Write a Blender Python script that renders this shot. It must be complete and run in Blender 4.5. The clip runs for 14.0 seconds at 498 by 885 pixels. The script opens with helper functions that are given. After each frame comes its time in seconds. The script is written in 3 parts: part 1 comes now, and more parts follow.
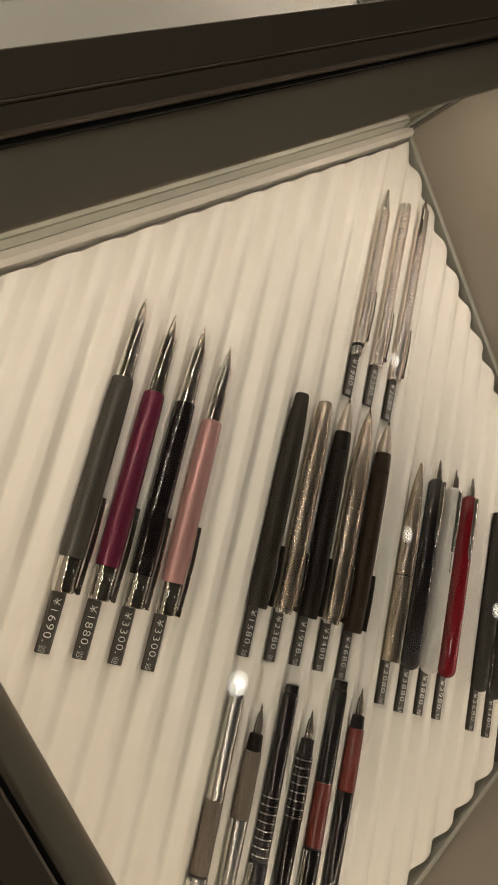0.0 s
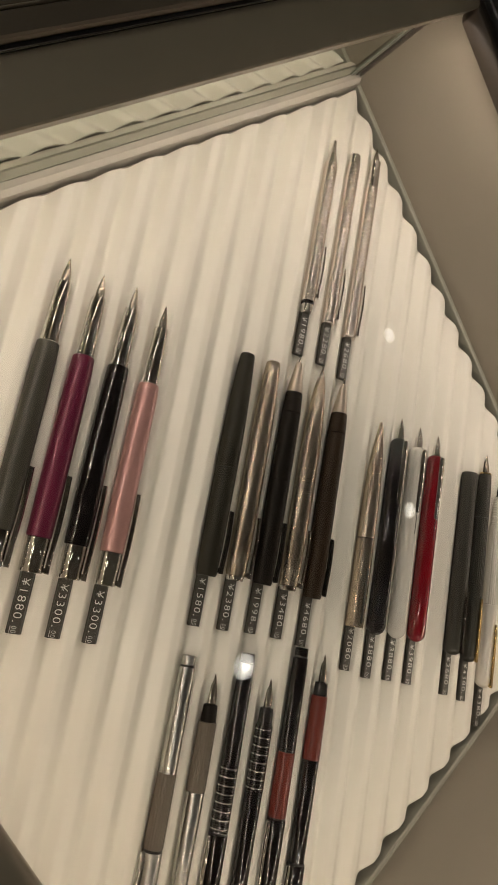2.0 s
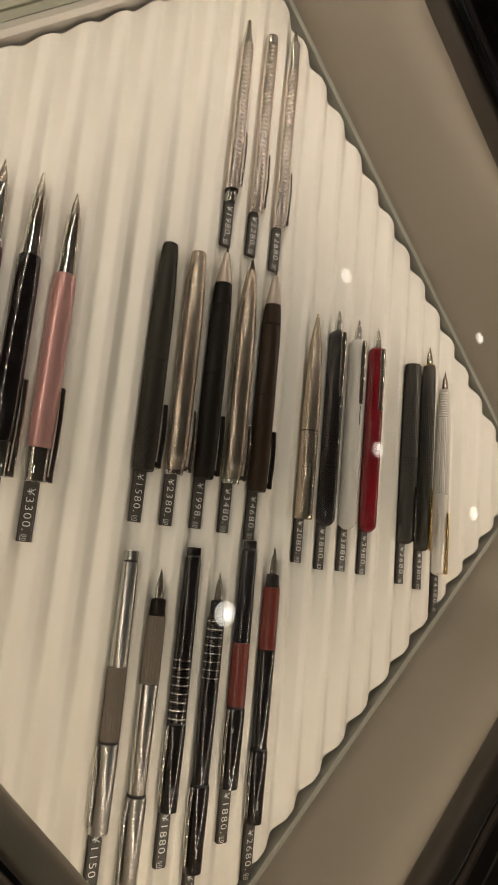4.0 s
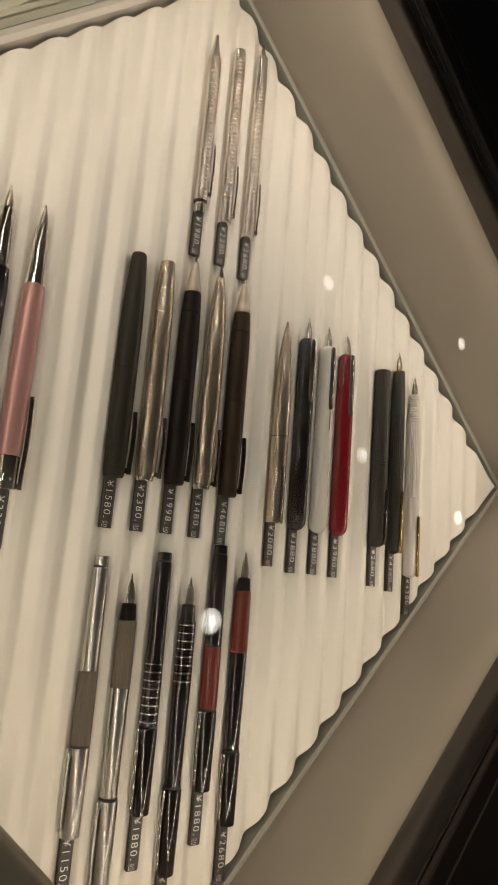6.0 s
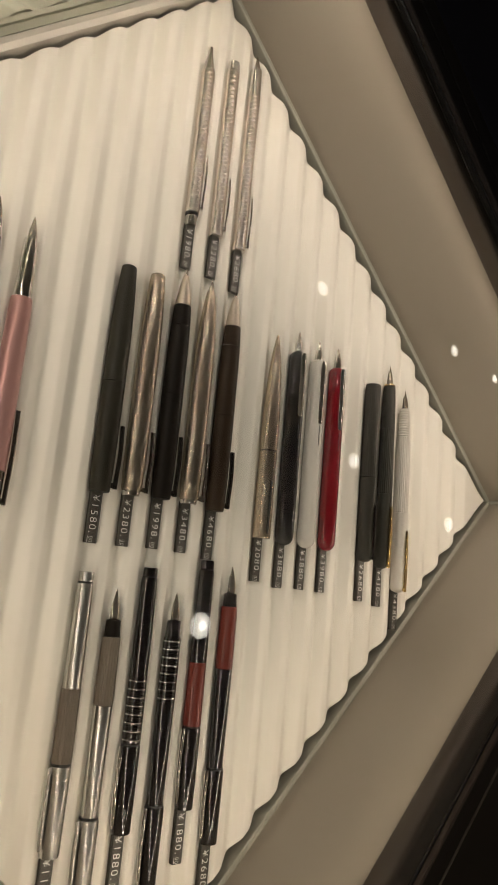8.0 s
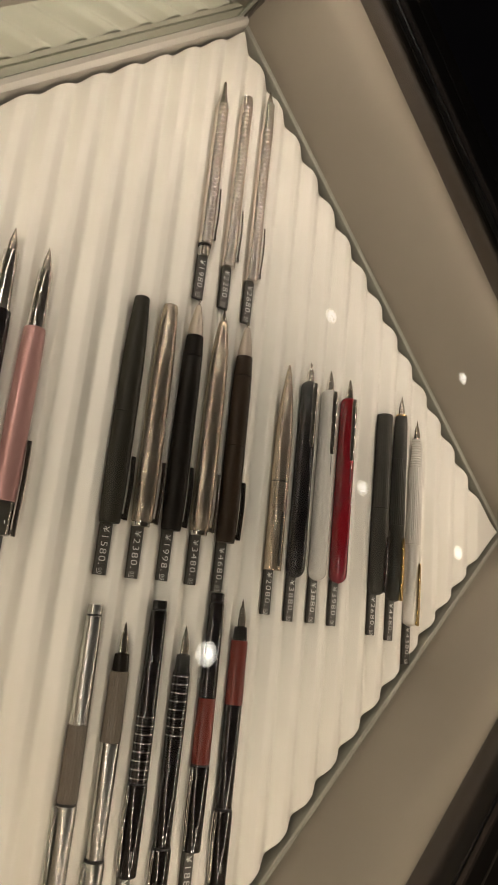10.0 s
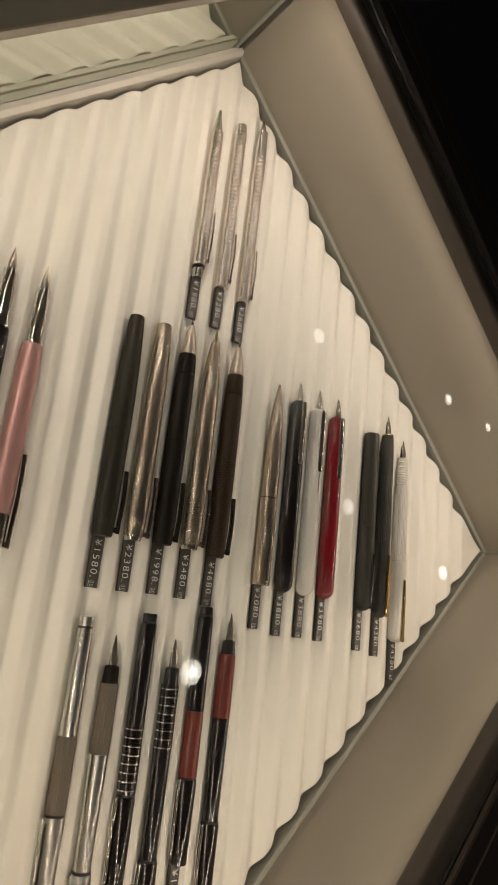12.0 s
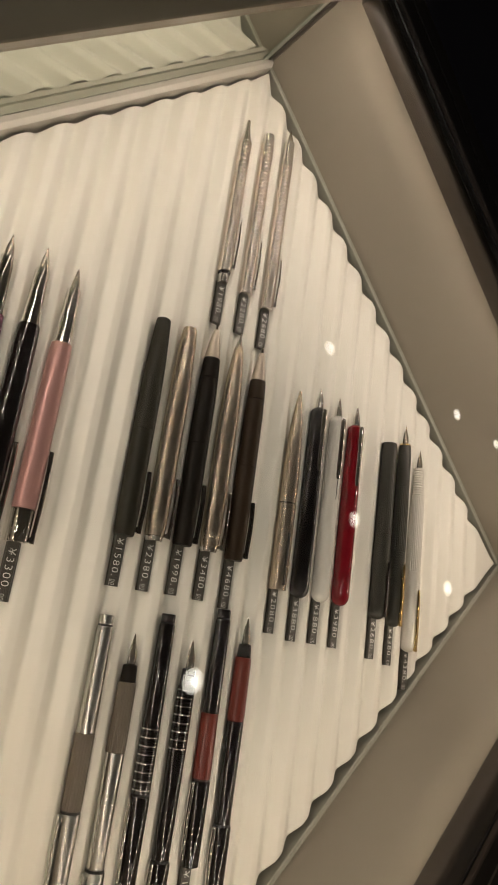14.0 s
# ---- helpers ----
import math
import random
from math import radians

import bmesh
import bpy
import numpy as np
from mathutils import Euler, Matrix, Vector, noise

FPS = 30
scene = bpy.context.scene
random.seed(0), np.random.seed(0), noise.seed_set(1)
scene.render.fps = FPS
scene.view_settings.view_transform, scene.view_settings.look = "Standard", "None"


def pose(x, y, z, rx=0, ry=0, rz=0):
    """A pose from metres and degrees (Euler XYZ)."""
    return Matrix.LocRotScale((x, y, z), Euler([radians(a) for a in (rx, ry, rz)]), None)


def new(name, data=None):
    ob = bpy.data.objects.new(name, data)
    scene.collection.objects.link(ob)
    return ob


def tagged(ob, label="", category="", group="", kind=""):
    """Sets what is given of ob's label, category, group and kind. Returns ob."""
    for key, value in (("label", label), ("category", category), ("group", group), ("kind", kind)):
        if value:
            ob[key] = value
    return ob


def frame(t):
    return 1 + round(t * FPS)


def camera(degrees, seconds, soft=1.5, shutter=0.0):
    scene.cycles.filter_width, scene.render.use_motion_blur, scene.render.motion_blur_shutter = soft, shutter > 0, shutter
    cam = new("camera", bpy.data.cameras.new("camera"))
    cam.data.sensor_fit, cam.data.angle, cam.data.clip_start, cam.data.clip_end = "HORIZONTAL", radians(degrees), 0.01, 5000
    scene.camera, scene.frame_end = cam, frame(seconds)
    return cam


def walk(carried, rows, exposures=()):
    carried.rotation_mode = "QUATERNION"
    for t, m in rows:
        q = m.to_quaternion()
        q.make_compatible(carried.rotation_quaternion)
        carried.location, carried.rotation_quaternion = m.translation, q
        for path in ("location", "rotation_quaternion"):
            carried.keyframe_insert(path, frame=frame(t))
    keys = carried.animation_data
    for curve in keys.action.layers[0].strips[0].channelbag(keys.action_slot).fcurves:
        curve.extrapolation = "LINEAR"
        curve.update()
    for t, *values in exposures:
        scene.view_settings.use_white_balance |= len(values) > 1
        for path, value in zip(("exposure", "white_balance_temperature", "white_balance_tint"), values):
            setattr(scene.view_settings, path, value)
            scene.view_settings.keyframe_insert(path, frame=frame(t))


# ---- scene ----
cam = camera(40.86, 14.0)
walk(cam, [
    (0.0, pose(-0.0194, -0.2489, 0.3511, 6.282, -34.716, 105.373)),
    (0.5, pose(-0.0221, -0.2400, 0.3507, 7.361, -32.160, 104.948)),
    (1.0, pose(-0.0258, -0.2361, 0.3558, 8.052, -32.760, 105.043)),
    (1.5, pose(-0.0263, -0.2184, 0.3540, 7.030, -33.498, 104.178)),
    (2.0, pose(-0.0167, -0.2049, 0.3589, 6.919, -33.857, 102.191)),
    (2.5, pose(-0.0039, -0.1937, 0.3623, 6.901, -34.357, 100.411)),
    (3.0, pose(0.0092, -0.1809, 0.3583, 7.082, -34.836, 98.267)),
    (3.5, pose(0.0192, -0.1741, 0.3578, 6.631, -35.508, 96.947)),
    (6.0, pose(0.0217, -0.1649, 0.3717, 7.958, -36.709, 95.615)),
    (6.5, pose(0.0196, -0.1665, 0.3707, 7.605, -36.902, 96.203)),
    (7.0, pose(0.0225, -0.1678, 0.3715, 8.406, -36.709, 95.522)),
    (7.5, pose(0.0164, -0.1627, 0.3728, 7.631, -37.412, 96.135)),
    (10.0, pose(0.0090, -0.1635, 0.3685, 9.484, -36.846, 97.025)),
    (10.5, pose(0.0123, -0.1720, 0.3677, 10.289, -37.331, 98.040)),
    (11.0, pose(0.0117, -0.1726, 0.3691, 9.948, -36.485, 98.329)),
    (11.5, pose(0.0145, -0.1714, 0.3721, 10.835, -37.800, 97.346)),
    (12.0, pose(0.0124, -0.1710, 0.3748, 10.633, -38.088, 97.655)),
    (12.5, pose(0.0138, -0.1704, 0.3737, 10.332, -38.142, 97.969)),
    (13.0, pose(0.0108, -0.1700, 0.3747, 9.982, -38.109, 98.195)),
    (13.5, pose(0.0120, -0.1720, 0.3710, 10.214, -37.591, 98.245)),
    (14.0, pose(0.0186, -0.1803, 0.3703, 10.257, -37.917, 99.747)),
], exposures=[(0.0, 0.0), (3.0, -0.02), (6.0, 0.06), (10.0, 0.08), (14.0, 0.08)])

# ---- world and large lights ----
world = bpy.data.worlds.new("world")
scene.world = world
world.use_nodes = True
world.node_tree.nodes["Background"].inputs[0].default_value = (0.9, 0.85, 0.75, 1)
world.node_tree.nodes["Background"].inputs[1].default_value = 0.02
LED_POWER = 112.0
LED_COLOUR = (1.0, 0.825, 0.70)
LAMP_POWER = 30.0
LAMP_COLOUR = (1.0, 0.93, 0.82)

# ---- materials ----


def material(name, base, rough=0.5, metal=0.0, vary=0.08, scale=60.0, bump=0.0, bump_scale=400.0, stretch=(1, 1, 1), coat=0.0, specular=0.5, rough_vary=0.06, coat_rough=0.04, brushed=0.0, brush_turn=0.0):
    """A Principled material with two scales of variation in colour and gloss and a fine relief."""
    m = bpy.data.materials.new(name)
    m.use_nodes = True
    nt = m.node_tree
    p = nt.nodes["Principled BSDF"]
    p.inputs["Metallic"].default_value = metal
    p.inputs["Coat Weight"].default_value = coat
    p.inputs["Coat Roughness"].default_value = coat_rough
    p.inputs["Specular IOR Level"].default_value = specular
    if brushed:
        # the sheen spreads round the pen's axis, or along it when turned
        tangent = nt.nodes.new("ShaderNodeTangent")
        tangent.direction_type, tangent.axis = "RADIAL", "X"
        p.inputs["Anisotropic"].default_value = brushed
        p.inputs["Anisotropic Rotation"].default_value = brush_turn
        nt.links.new(tangent.outputs[0], p.inputs["Tangent"])
    co = nt.nodes.new("ShaderNodeTexCoord")
    mp = nt.nodes.new("ShaderNodeMapping")
    mp.inputs["Scale"].default_value = stretch
    nt.links.new(co.outputs["Object"], mp.inputs["Vector"])
    coarse = nt.nodes.new("ShaderNodeTexNoise")
    coarse.inputs["Scale"].default_value = scale
    coarse.inputs["Detail"].default_value = 3
    fine = nt.nodes.new("ShaderNodeTexNoise")
    fine.inputs["Scale"].default_value = bump_scale
    fine.inputs["Detail"].default_value = 2
    for n in (coarse, fine):
        nt.links.new(mp.outputs[0], n.inputs["Vector"])
    mix = nt.nodes.new("ShaderNodeMix")
    mix.data_type = "RGBA"
    mix.inputs["A"].default_value = (*[c * (1 - vary) for c in base], 1)
    mix.inputs["B"].default_value = (*[min(1, c * (1 + vary)) for c in base], 1)
    both = nt.nodes.new("ShaderNodeMath")
    both.operation = "MULTIPLY_ADD"
    both.inputs[1].default_value = 0.35
    nt.links.new(fine.outputs["Fac"], both.inputs[0])
    half = nt.nodes.new("ShaderNodeMath")
    half.operation = "MULTIPLY"
    half.inputs[1].default_value = 0.65
    nt.links.new(coarse.outputs["Fac"], half.inputs[0])
    nt.links.new(half.outputs[0], both.inputs[2])
    nt.links.new(both.outputs[0], mix.inputs["Factor"])
    nt.links.new(mix.outputs["Result"], p.inputs["Base Color"])
    rg = nt.nodes.new("ShaderNodeMapRange")
    rg.inputs["To Min"].default_value = max(0.008, rough - rough_vary)
    rg.inputs["To Max"].default_value = rough + rough_vary
    nt.links.new(both.outputs[0], rg.inputs["Value"])
    nt.links.new(rg.outputs[0], p.inputs["Roughness"])
    if bump:
        b = nt.nodes.new("ShaderNodeBump")
        b.inputs["Strength"].default_value = bump
        b.inputs["Distance"].default_value = 0.0003
        nt.links.new(fine.outputs["Fac"], b.inputs["Height"])
        nt.links.new(b.outputs[0], p.inputs["Normal"])
    return m


def glow(name, colour, strength):
    m = bpy.data.materials.new(name)
    m.use_nodes = True
    p = m.node_tree.nodes["Principled BSDF"]
    p.inputs["Base Color"].default_value = (0.8, 0.8, 0.8, 1)
    p.inputs["Emission Color"].default_value = (*colour, 1)
    p.inputs["Emission Strength"].default_value = strength
    return m


def clear(name, tint):
    m = bpy.data.materials.new(name)
    m.use_nodes = True
    p = m.node_tree.nodes["Principled BSDF"]
    p.inputs["Base Color"].default_value = (*tint, 1)
    p.inputs["Roughness"].default_value = 0.0
    p.inputs["IOR"].default_value = 1.5
    p.inputs["Transmission Weight"].default_value = 1.0
    return m


M_TRAY = material("white_acrylic", (0.80, 0.77, 0.70), 0.42, vary=0.02, scale=14, bump=0.03, bump_scale=300)
M_WALL = material("taupe_lacquer", (0.275, 0.243, 0.20), 0.34, vary=0.05, scale=9, bump=0.02, bump_scale=500)
M_FOOT = material("grey_foot_trim", (0.315, 0.31, 0.262), 0.38, vary=0.06, scale=40)
M_EDGE = material("ground_glass_edge", (0.33, 0.35, 0.295), 0.3, vary=0.06, scale=60)
M_SEAM = material("dark_corner_seam", (0.10, 0.088, 0.070), 0.45, vary=0.1, scale=60)
M_LEDGE = material("pale_moulding", (0.55, 0.52, 0.46), 0.3, vary=0.05, scale=40)
M_MIRROR = material("mirror_glass", (0.62, 0.655, 0.575), 0.05, metal=1.0, vary=0.03, scale=12, rough_vary=0.02)
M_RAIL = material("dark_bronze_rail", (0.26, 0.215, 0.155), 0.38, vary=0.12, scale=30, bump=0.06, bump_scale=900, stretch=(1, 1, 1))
# pale, so that the bead gives the rail edge's highlight by colour
M_BEADLIGHT = material("bead_edge_highlight", (0.42, 0.36, 0.28), 0.3, vary=0.1, scale=50)
# bronze darkened for the far lip and rails; their lesser light is in the colour
M_FARBROWN = material("far_side_brown", (0.068, 0.051, 0.038), 0.4, vary=0.12, scale=30)
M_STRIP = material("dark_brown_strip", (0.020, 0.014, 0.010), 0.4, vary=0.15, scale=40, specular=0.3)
# bronze taken nearly to black: the dark room it mirrors is put in
M_RAILSHADE = material("shaded_rail", (0.026, 0.022, 0.020), 0.35, vary=0.2, scale=40, specular=0.3)
M_GASKET = material("black_gasket", (0.012, 0.012, 0.012), 0.6, vary=0.2)
# a dim bluish room reflection is put into this base colour
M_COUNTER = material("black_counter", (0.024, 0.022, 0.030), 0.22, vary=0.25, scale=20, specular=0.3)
M_GLASS = clear("clear_glass", (0.97, 0.99, 0.97))
M_LED = glow("led_chip", LED_COLOUR, LED_POWER)
# weaker, yellower chips on two sides, set to darken that end of the tray
M_LED_DIM = glow("dim_led_chip", (1.0, 0.815, 0.64), LED_POWER * 0.79)
M_TAPE = material("led_tape", (0.6, 0.58, 0.5), 0.5)
M_LAMP = glow("lamp_bulb", LAMP_COLOUR, LAMP_POWER)
M_GLOW_A = glow("lamp_glow_inner", LAMP_COLOUR, 7.0)
M_GLOW_B = glow("lamp_glow_middle", LAMP_COLOUR, 6.5)
M_GLOW_C = glow("lamp_glow_outer", LAMP_COLOUR, 4.2)
M_GLOW_D = glow("lamp_glow_rim", LAMP_COLOUR, 2.0)
# lens of the added fill lamps, which stay out of view
M_FILL = glow("fill_lamp_lens", LAMP_COLOUR, 22.0)
M_TRIM = material("lamp_trim", (0.25, 0.25, 0.25), 0.4)
M_ROOM = material("dim_room_paint", (0.30, 0.26, 0.22), 0.8, vary=0.15, scale=2)
M_FLOOR = material("dark_floor", (0.2, 0.17, 0.14), 0.5, vary=0.2, scale=4)
M_TAG = material("charcoal_tag", (0.046, 0.043, 0.035), 0.42, vary=0.15, scale=120, bump=0.05)
M_MARK = material("pale_mark", (0.35, 0.34, 0.32), 0.4, vary=0.05)
M_INK = material("white_print", (0.84, 0.82, 0.78), 0.6, vary=0.05)

M_CHROME = material("chrome", (0.76, 0.74, 0.71), 0.012, metal=1.0, vary=0.04, scale=200, rough_vary=0.002)
M_STEEL = material("brushed_steel", (0.50, 0.425, 0.335), 0.25, metal=1.0, vary=0.04, scale=400, bump_scale=1500, stretch=(0.05, 1, 1), rough_vary=0.004, brushed=0.9)
M_SILVER = material("pale_brushed_aluminium", (0.60, 0.595, 0.565), 0.27, metal=1.0, vary=0.05, scale=900, bump_scale=1900, stretch=(0.004, 1, 1), rough_vary=0.01, brushed=0.85, brush_turn=0.25)
M_CHECK = material("fine_engraved_silver", (0.86, 0.79, 0.73), 0.19, metal=1.0, vary=0.04, scale=200, rough_vary=0.003, brushed=0.8)
M_SATINCONE = material("satin_cone_metal", (0.56, 0.50, 0.42), 0.36, metal=1.0, vary=0.05, scale=300, coat=0.3, coat_rough=0.15)
M_NIB = material("nib_steel", (0.55, 0.50, 0.42), 0.22, metal=1.0, vary=0.1, scale=300)
M_GOLD = material("gold_plate", (0.83, 0.62, 0.27), 0.022, metal=1.0, vary=0.06, scale=150, rough_vary=0.004)
M_BLACK = material("black_lacquer", (0.006, 0.005, 0.005), 0.012, vary=0.2, rough_vary=0.002, specular=0.8)
M_MATT = material("matt_black", (0.0075, 0.0055, 0.0038), 0.46, specular=0.16, vary=0.15, bump=0.08, bump_scale=1500)
M_OLIVE = material("dark_olive_matt", (0.017, 0.0155, 0.0095), 0.45, specular=0.26, vary=0.15, bump=0.08, bump_scale=1500)
M_BROWN = material("dark_brown_matt", (0.023, 0.0135, 0.0065), 0.45, specular=0.2, vary=0.15, bump=0.08, bump_scale=1500)
M_CHARCOAL = material("charcoal_resin", (0.029, 0.0275, 0.021), 0.36, specular=0.4, vary=0.12, bump=0.06, bump_scale=1500)
M_GREY = material("charcoal_grey_matt", (0.034, 0.032, 0.023), 0.42, vary=0.12, bump=0.08, bump_scale=1500)
M_PLUM = material("plum_metallic", (0.115, 0.011, 0.036), 0.36, metal=0.35, vary=0.12, scale=80, coat=0.2)
M_PINK = material("rose_pink_metallic", (0.43, 0.24, 0.225), 0.33, metal=0.45, vary=0.06, scale=80, coat=0.2)
M_RED = material("red_lacquer", (0.165, 0.006, 0.012), 0.012, vary=0.1, rough_vary=0.002, specular=0.8)
M_GRIPRED = material("brick_red_grip", (0.125, 0.017, 0.010), 0.34, vary=0.14, scale=120)
M_WHITE = material("white_lacquer", (0.60, 0.58, 0.535), 0.012, vary=0.03, rough_vary=0.002, specular=0.8)
M_SATIN = material("satin_white_metal", (0.66, 0.63, 0.58), 0.32, metal=0.45, vary=0.03)
M_GRIPBROWN = material("grey_brown_wood_grip", (0.115, 0.094, 0.072), 0.45, vary=0.35, scale=240, bump=0.2, bump_scale=900, stretch=(0.06, 1, 1))

# ---- builders ----
MM = 0.001
S2 = math.sqrt(0.5)


def link(name, bm, mat, parent=None, label="", smooth=True):
    me = bpy.data.meshes.new(name)
    bmesh.ops.recalc_face_normals(bm, faces=bm.faces)
    for f in bm.faces:
        f.smooth = smooth
    bm.to_mesh(me)
    bm.free()
    me.materials.append(mat)
    ob = new(name, me)
    if parent is not None:
        ob.parent = parent
    if label:
        tagged(ob, label)
    return ob


def part(name, bm, mat, parent, label="", smooth=True):
    return link(name, bm, mat, parent, label, smooth)


def thing(name, at, label, category, group="", kind=""):
    ob = new(name)
    ob.empty_display_size = 0.02
    ob.matrix_basis = at if isinstance(at, Matrix) else Matrix.Translation(at)
    return tagged(ob, label, category, group, kind)


def add_box(bm, lo, hi, bevel=0.0):
    r = bmesh.ops.create_cube(bm, size=1.0)
    c = [(a + b) / 2 for a, b in zip(lo, hi)]
    s = [b - a for a, b in zip(lo, hi)]
    for v in r["verts"]:
        v.co = Vector((c[i] + v.co[i] * s[i] for i in range(3)))
    if bevel:
        edges = list({e for v in r["verts"] for e in v.link_edges})
        bmesh.ops.bevel(bm, geom=edges, offset=bevel, segments=2, affect="EDGES", profile=0.5)


def box(lo, hi, bevel=0.0):
    bm = bmesh.new()
    add_box(bm, lo, hi, bevel)
    return bm


def lathe(profile, n=28, wave=None, scale_z=1.0):
    """A solid turned round the X axis: rows of (x, r) in millimetres; wave(x, angle) scales the radius."""
    bm = bmesh.new()
    rings = []
    for x, r in profile:
        ring = []
        for k in range(n):
            a = 2 * math.pi * k / n
            q = r * (wave(x, a) if wave else 1.0)
            ring.append(bm.verts.new((x * MM, q * math.cos(a) * MM, q * math.sin(a) * MM * scale_z)))
        rings.append(ring)
    for a, b in zip(rings, rings[1:]):
        for k in range(n):
            bm.faces.new((a[k], a[(k + 1) % n], b[(k + 1) % n], b[k]))
    bm.faces.new(rings[0])
    bm.faces.new(rings[-1][::-1])
    return bm


def sharp(ob, degrees=35):
    """Keep the edges of a turned solid crisp where its outline breaks."""
    me = ob.data
    bm = bmesh.new()
    bm.from_mesh(me)
    for e in bm.edges:
        if len(e.link_faces) == 2 and e.calc_face_angle(0) > radians(degrees):
            e.smooth = False
    bm.to_mesh(me)
    bm.free()
    return ob


def turned(name, profile, mat, parent, label="", n=28, wave=None):
    return sharp(part(name, lathe(profile, n, wave), mat, parent, label))


def edge_round(x0, x1, r0, r1, c=0.5):
    """Outline of a tube with small rounded rims."""
    return [(x0, r0 - c), (x0 + c * 0.3, r0 - c * 0.3), (x0 + c, r0), (x1 - c, r1), (x1 - c * 0.3, r1 - c * 0.3), (x1, r1 - c)]


def steps(x0, x1, dx):
    k = max(1, int(round((x1 - x0) / dx)))
    return [x0 + (x1 - x0) * i / k for i in range(k + 1)]


def ribbed(x0, x1, r0, r1, c=0.4):
    return [(x0, r0 - c), (x0 + c, r0)] + [(x, r0 + (r1 - r0) * (x - x0) / (x1 - x0)) for x in steps(x0 + 2, x1 - 2, 12)] + [(x1 - c, r1), (x1, r1 - c)]


def ribs(count, depth):
    return lambda x, a: 1 - depth * (0.5 - 0.5 * math.cos(a * count))


def clip(parent, x0, x1, r, angle, mat, label="", width=3.0, thick=1.1, gap=1.0, root_at_end=True, taper=0.75):
    """A spring clip along the barrel: a slim bar that stands off the barrel, with a root and a rounded tongue."""
    bm = bmesh.new()
    k = 12
    rows = []
    for i in range(k + 1):
        u = i / k
        x = x0 + (x1 - x0) * u
        w = width * (taper + (1 - taper) * (u if root_at_end else 1 - u)) / 2
        if i in (0, k):
            w *= 0.7
        bend = gap * (0.55 + 0.45 * math.sin(math.pi * min(1, u * 1.15)))
        lo, hi = r + bend, r + bend + thick
        arc = [(math.cos(radians(d)), lo + (hi - lo) * (0.35 + 0.65 * math.sin(radians(d)))) for d in range(0, 181, 20)]
        rows.append([bm.verts.new((x * MM, e * w * MM, h * MM)) for e, h in [(-1, lo), (1, lo)] + arc])
    for a, b in zip(rows, rows[1:]):
        m = len(a)
        for j in range(m):
            bm.faces.new((a[j], a[(j + 1) % m], b[(j + 1) % m], b[j]))
    bm.faces.new(rows[0])
    bm.faces.new(rows[-1][::-1])
    xr = x1 - 3.5 if root_at_end else x0 + 0.5
    add_box(bm, (xr * MM, -width * 0.4 * MM, (r - 0.8) * MM), ((xr + 3) * MM, width * 0.4 * MM, (r + gap + thick * 0.6) * MM), 0.0003)
    ob = sharp(part("clip", bm, mat, parent, label), 48)
    ob.rotation_euler = (radians(angle - 90), 0, 0)
    return ob


def nib(parent, x0, x1, r, mat, label, feed=True):
    """A fountain-pen nib: a curved, tapering shield with a slit and breather hole side, over a black feed."""
    bm = bmesh.new()
    k, n = 10, 9
    top, low = [], []
    for i in range(k + 1):
        u = i / k
        x = x0 + (x1 - x0) * u
        q = r * 1.15 * (0.08 + 0.80 * (u / 0.55) if u < 0.55 else 0.88 + 0.12 * math.sin(math.pi * (u - 0.55) / 0.45) - 0.10 * (u - 0.55) / 0.45)
        rise = r * 0.15 * (1 - u)
        ra, rb = [], []
        for j in range(n):
            a = radians(90 - 72 + 144 * j / (n - 1))
            dip = 0.12 if j == n // 2 else 0.0
            for ring, d in ((ra, dip), (rb, 0.45)):
                ring.append(bm.verts.new((x * MM, (q - d * 0.5) * math.cos(a) * MM, ((q - d) * math.sin(a) * 0.62 - rise + r * 0.2 * u) * MM)))
        top.append(ra)
        low.append(rb)
    for sheet in (top, low):
        for a, b in zip(sheet, sheet[1:]):
            for j in range(n - 1):
                bm.faces.new((a[j], a[j + 1], b[j + 1], b[j]))
    for a, b in ((top[0], low[0]), (top[-1], low[-1])):
        for j in range(n - 1):
            bm.faces.new((a[j], a[j + 1], b[j + 1], b[j]))
    for j in (0, n - 1):
        for i in range(k):
            bm.faces.new((top[i][j], top[i + 1][j], low[i + 1][j], low[i][j]))
    ob = part("nib", bm, mat, parent, label)
    if feed:
        f = lathe([(x0 + 4, 0.4), (x0 + 7, r * 0.55), (x1, r * 0.75)], 14)
        bmesh.ops.translate(f, verts=f.verts, vec=(0, 0, -0.0006))
        part("feed", f, M_MATT, parent, "black ribbed ink feed")
    return ob


# ---- plan of the case: a square turned by half a right angle, corner pointing away ----
CX, CY, HALF_DIAG = -0.0803, 0.0569, 0.338
SIDE = HALF_DIAG * S2          # half the length of a side
PITCH, VALLEY_Y, WAVE = 0.0208, 0.0037, 0.0055
VALLEY_Z = -0.0058
SQUARE = pose(CX, CY, 0, 0, 0, 45)     # local axes run along the sides
#   local +x: far right wall, +y: far left wall, -x: near left (mirror) wall, -y: near right wall


def facet(p):
    """Folded profile over one pitch: narrow valley, straight flanks, flat crest."""
    p = abs((p + 0.5) % 1.0 - 0.5)
    return min(1.0, max(0.0, (p - 0.04) / 0.33))


def wave_z(y):
    p = (y - VALLEY_Y) / PITCH
    return VALLEY_Z + WAVE * sum(facet(p + d) for d in (-0.03, -0.01, 0.01, 0.03)) / 4


def rest_height(r):
    """Axis height of a rod of radius r that lies in a groove."""
    best = -1.0
    for i in range(-60, 61):
        d = r * i / 61
        best = max(best, wave_z(VALLEY_Y + d) + math.sqrt(r * r - d * d))
    return best


